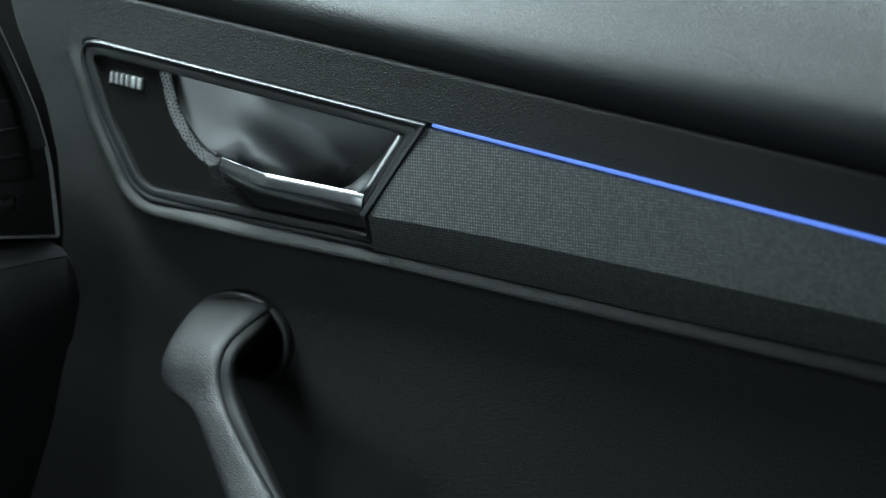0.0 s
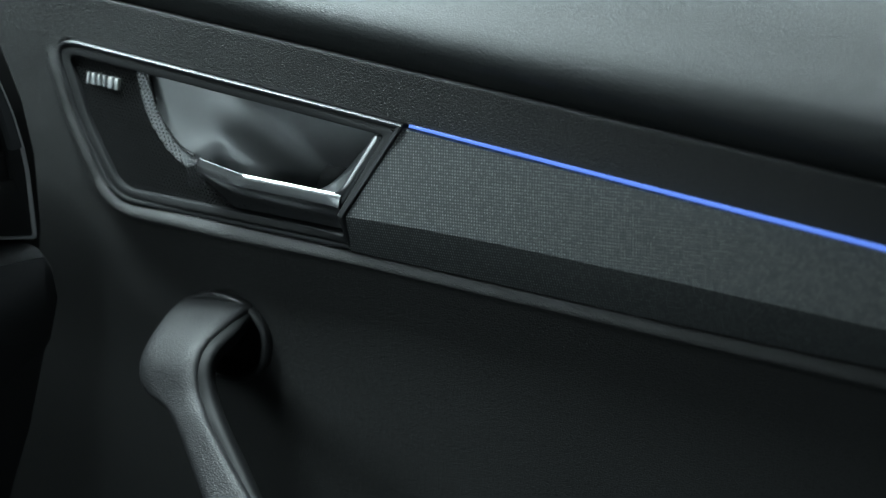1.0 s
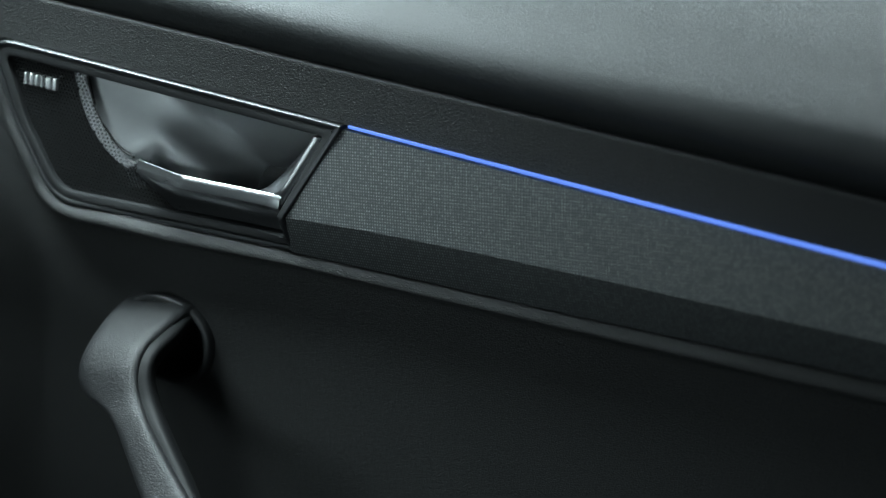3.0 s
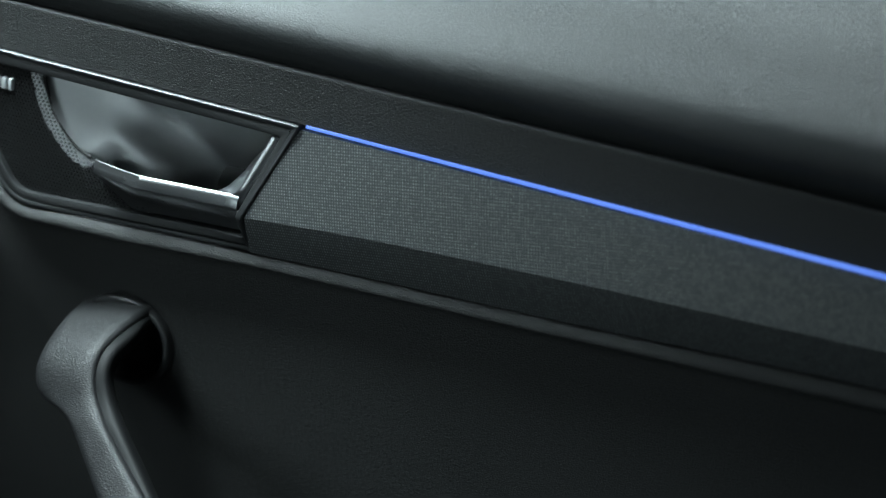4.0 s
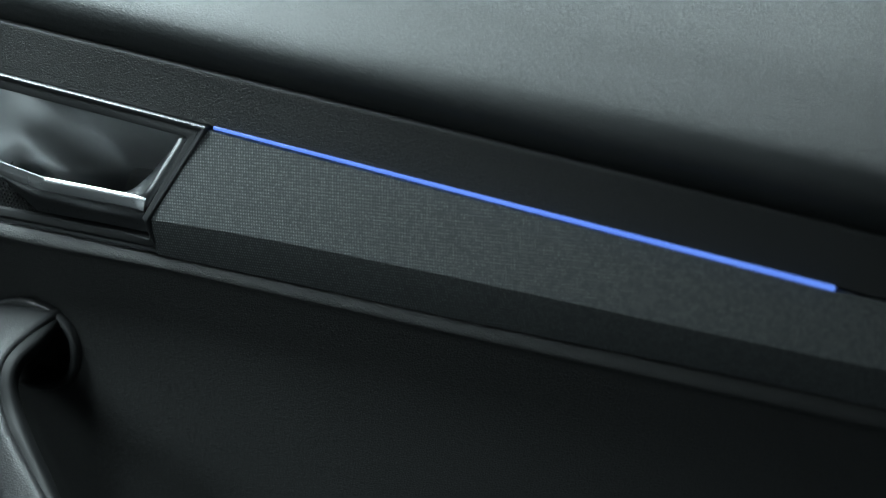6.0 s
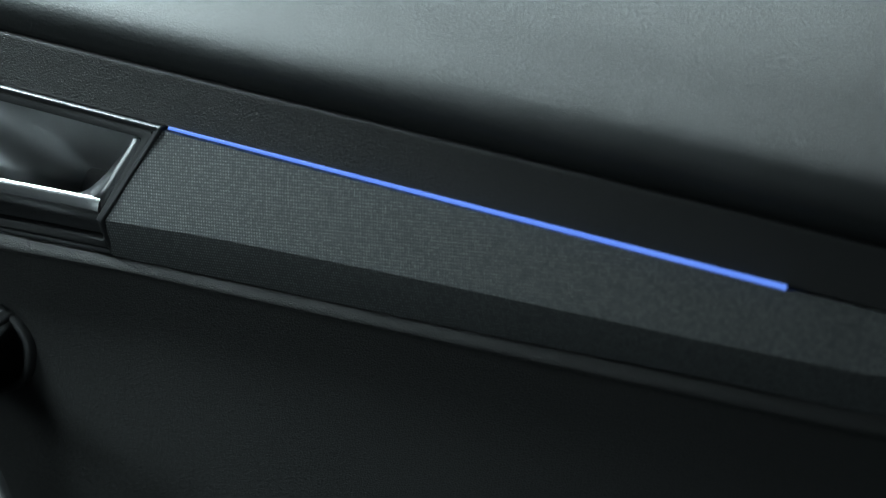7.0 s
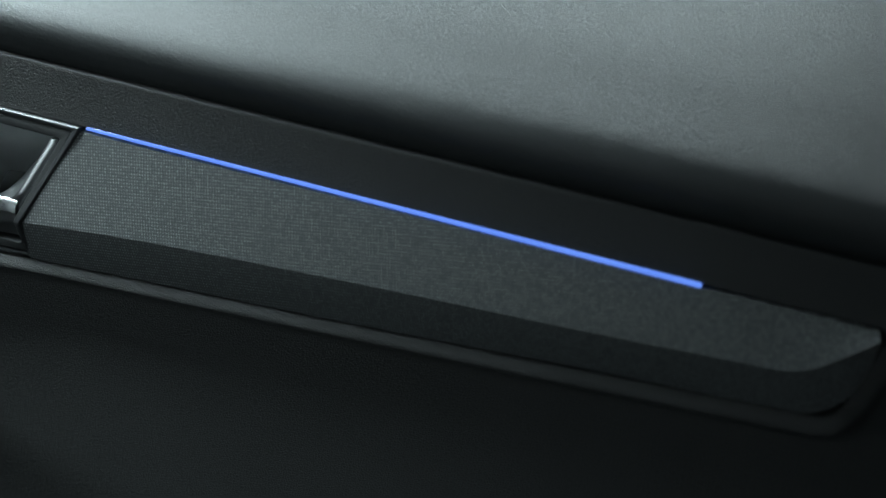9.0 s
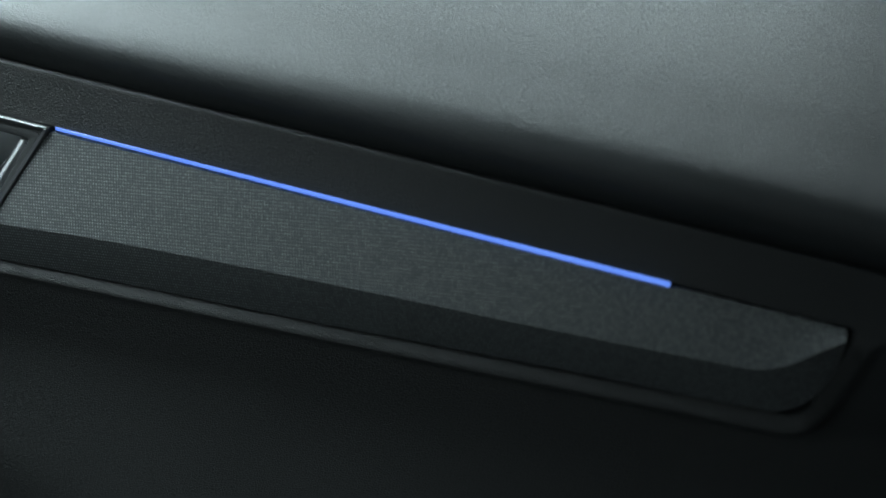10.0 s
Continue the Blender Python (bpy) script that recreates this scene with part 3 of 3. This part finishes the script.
vent = thing("air_vent", (-195, -50, 60), "dark satin air vent with horizontal slats and a chrome edge", "air vent")
v_out = rounded([(104, 45, 6), (84.3, 14.8, 60), (66.0, -14.2, 60), (57.2, -29.8, 60), (48.8, -49.0, 2.5), (44.6, -62.1, 30), (41.2, -78.3, 30), (36.4, -102.2, 2.5), (240, -57, 3), (240, 60, 10)], 6, 6)
v_in = rounded([(108, 43, 6), (92.0, 17.8, 60), (80.8, -0.8, 60), (68.6, -20.5, 60), (62.0, -34.5, 30), (55.4, -50.5, 30), (53.4, -58.0, 30), (50.2, -67.6, 1.5), (228, -56, 3), (228, 45, 10)], 6, 6)
frame_loops = [[P(-200, p.y, p.x) for p in v_out], [P(-191.0, p.y, p.x) for p in inset(v_out, 0.3)], [P(-191.2, p.y, p.x) for p in inset(v_out, 1.6)],
               [P(-192.6, p.y, p.x) for p in [a.lerp(b, 0.8) for a, b in zip(v_out, v_in)]], [P(-194.4, p.y, p.x) for p in v_in], [P(-240, p.y, p.x) for p in v_in]]
vent_frame = part("vent_frame", *loft(frame_loops), SATIN_BLACK, vent, "satin black frame", 35)
rim = [[P(-192, p.y, p.x) for p in inset(v_out, -0.3)], [P(-189.6, p.y, p.x) for p in inset(v_out, -0.2)], [P(-188.9, p.y, p.x) for p in inset(v_out, 0.3)], [P(-189.1, p.y, p.x) for p in inset(v_out, 0.8)], [P(-191.3, p.y, p.x) for p in inset(v_out, 1.2)]]
part("chrome_edge", *loft(rim), SATIN_SILVER, vent_frame, "fine chrome edging")
outer_edge = curve([(102, 41.5), (84.3, 14.8), (66.0, -14.2), (57.2, -29.8), (49.0, -48.6)], 24)
inner_edge = curve([(107, 40.5), (92.0, 17.8), (80.8, -0.8), (68.6, -20.5), (62.0, -34.5), (55.6, -50.0)], 24)
loops = []
for a, b in zip(outer_edge, inner_edge):
    loops.append([P(u, q.y, q.x) for u, q in ((-195, a.lerp(b, 0.10)), (-189.9, a.lerp(b, 0.10)), (-189.6, a.lerp(b, 0.18)), (-190.6, a.lerp(b, 0.9)), (-191.4, b), (-195.5, b))])
# Upper face of the black frame, greyed because it catches light.
part("lit_face", *loft(loops, caps=(True, True)), VENT_LIT, vent_frame, "satin grey upper cover of the frame", 35)
for v0, w0 in ((-8.6, 84), (-23.0, 71.5), (-38.2, 63), (-52.6, 57)):
    sec = rounded([(-195, v0 - 0.9, 0.8), (-195, v0 + 0.9, 0.8), (-228, v0 + 2.2, 0.6), (-228, v0 + 0.2, 0.6)], 3, 2)
    part("slat", *loft([[P(p.x, p.y, w) for p in sec] for w in (w0, w0 + 60, 226)], caps=(True, True)), SATIN_BLACK, vent)
part("cavity", *box(P(-262, -98, 232), P(-258, 50, 40)), MATT_BLACK, vent, smooth=0)
wheel = rounded([(66.5, -71.8, 1), (66.5, -82.0, 1), (96, -77.5, 1), (96, -66.8, 1)], 3, 3)
w_loops = [[P(-192.5, p.y, p.x) for p in wheel], [P(-190.6, p.y, p.x) for p in wheel], [P(-190.6, p.y, p.x) for p in inset(wheel, 1)], [P(-193.0, p.y, p.x) for p in inset(wheel, 1.8)]]
part("thumbwheel_slot", *loft(w_loops, caps=(False, True)), MATT_BLACK, vent, "recessed slot of the vent thumbwheel")
part("thumbwheel", *loft([[P(-193 + 2.5 * math.sin(math.pi * k / 8), -76.5 - 4 * math.cos(math.pi * k / 8), w) for k in range(9)] for w in (72, 92)], closed=False), SATIN_BLACK, vent)

# ---- cabin that closes the place ----
def frame_panel(lo, hi, hole_lo, hole_hi, axis):
    """A slab with a rectangular opening through it; axis is the slab's thin direction."""
    i, j = [k for k in range(3) if k != axis]
    pieces = []
    for span_i, span_j in (((lo[i], hole_lo[i]), (lo[j], hi[j])), ((hole_hi[i], hi[i]), (lo[j], hi[j])), ((hole_lo[i], hole_hi[i]), (lo[j], hole_lo[j])), ((hole_lo[i], hole_hi[i]), (hole_hi[j], hi[j]))):
        a, b = list(lo), list(hi)
        a[i], b[i], a[j], b[j] = *span_i, *span_j
        pieces.append(box(a, b))
    return merge(*pieces)


def structure(name, geo, mat, label):
    ob = world_thing(name, (0, 0, 0.3), label, "car cabin", "structure")
    part(name + "_panel", *geo, mat, ob, smooth=0)


structure("floor", box((-1.0, -1.5, 0.32), (1.6, 0.50, 0.37)), CARPET, "dark carpeted cabin floor")
# The opening overhead is made for the added lamp.
structure("ceiling", frame_panel((-1.0, -1.5, 1.56), (1.6, 0.50, 1.60), (-0.72, -0.24, 1.5), (-0.20, 0.28, 1.7), 2), HEADLINER, "grey headliner with an added opening for the overhead lamp")
# The rearward opening is made for the added rear fill.
structure("wall_door_side", merge(frame_panel((-1.0, 0.44, 0.37), (0.54, 0.50, 1.56), (-0.56, 0.3, 1.18), (0.51, 0.6, 1.54), 1),
                                  frame_panel((0.54, 0.44, 0.37), (1.6, 0.50, 1.56), (0.60, 0.3, 1.16), (1.32, 0.6, 1.54), 1)), MATT_BLACK, "dark body side with an open side window and a fill lamp opening")
# Far wall, opened only for the unseen fill lamp.
structure("wall_far_side", frame_panel((-1.0, -1.5, 0.37), (1.6, -1.44, 1.56), (-0.46, -1.6, 1.14), (0.18, -1.4, 1.52), 1), CABIN_GREY, "grey lined far body side with an opening for the fill lamp")
structure("wall_front", frame_panel((-1.06, -1.5, 0.32), (-1.0, 0.50, 1.60), (-1.1, -1.42, 1.08), (-0.9, 0.10, 1.55), 0), CABIN_GREY, "grey lined bulkhead with an open windscreen")
structure("wall_rear", box((1.6, -1.5, 0.32), (1.66, 0.50, 1.60)), CABIN_GREY, "grey lined rear of the cabin")
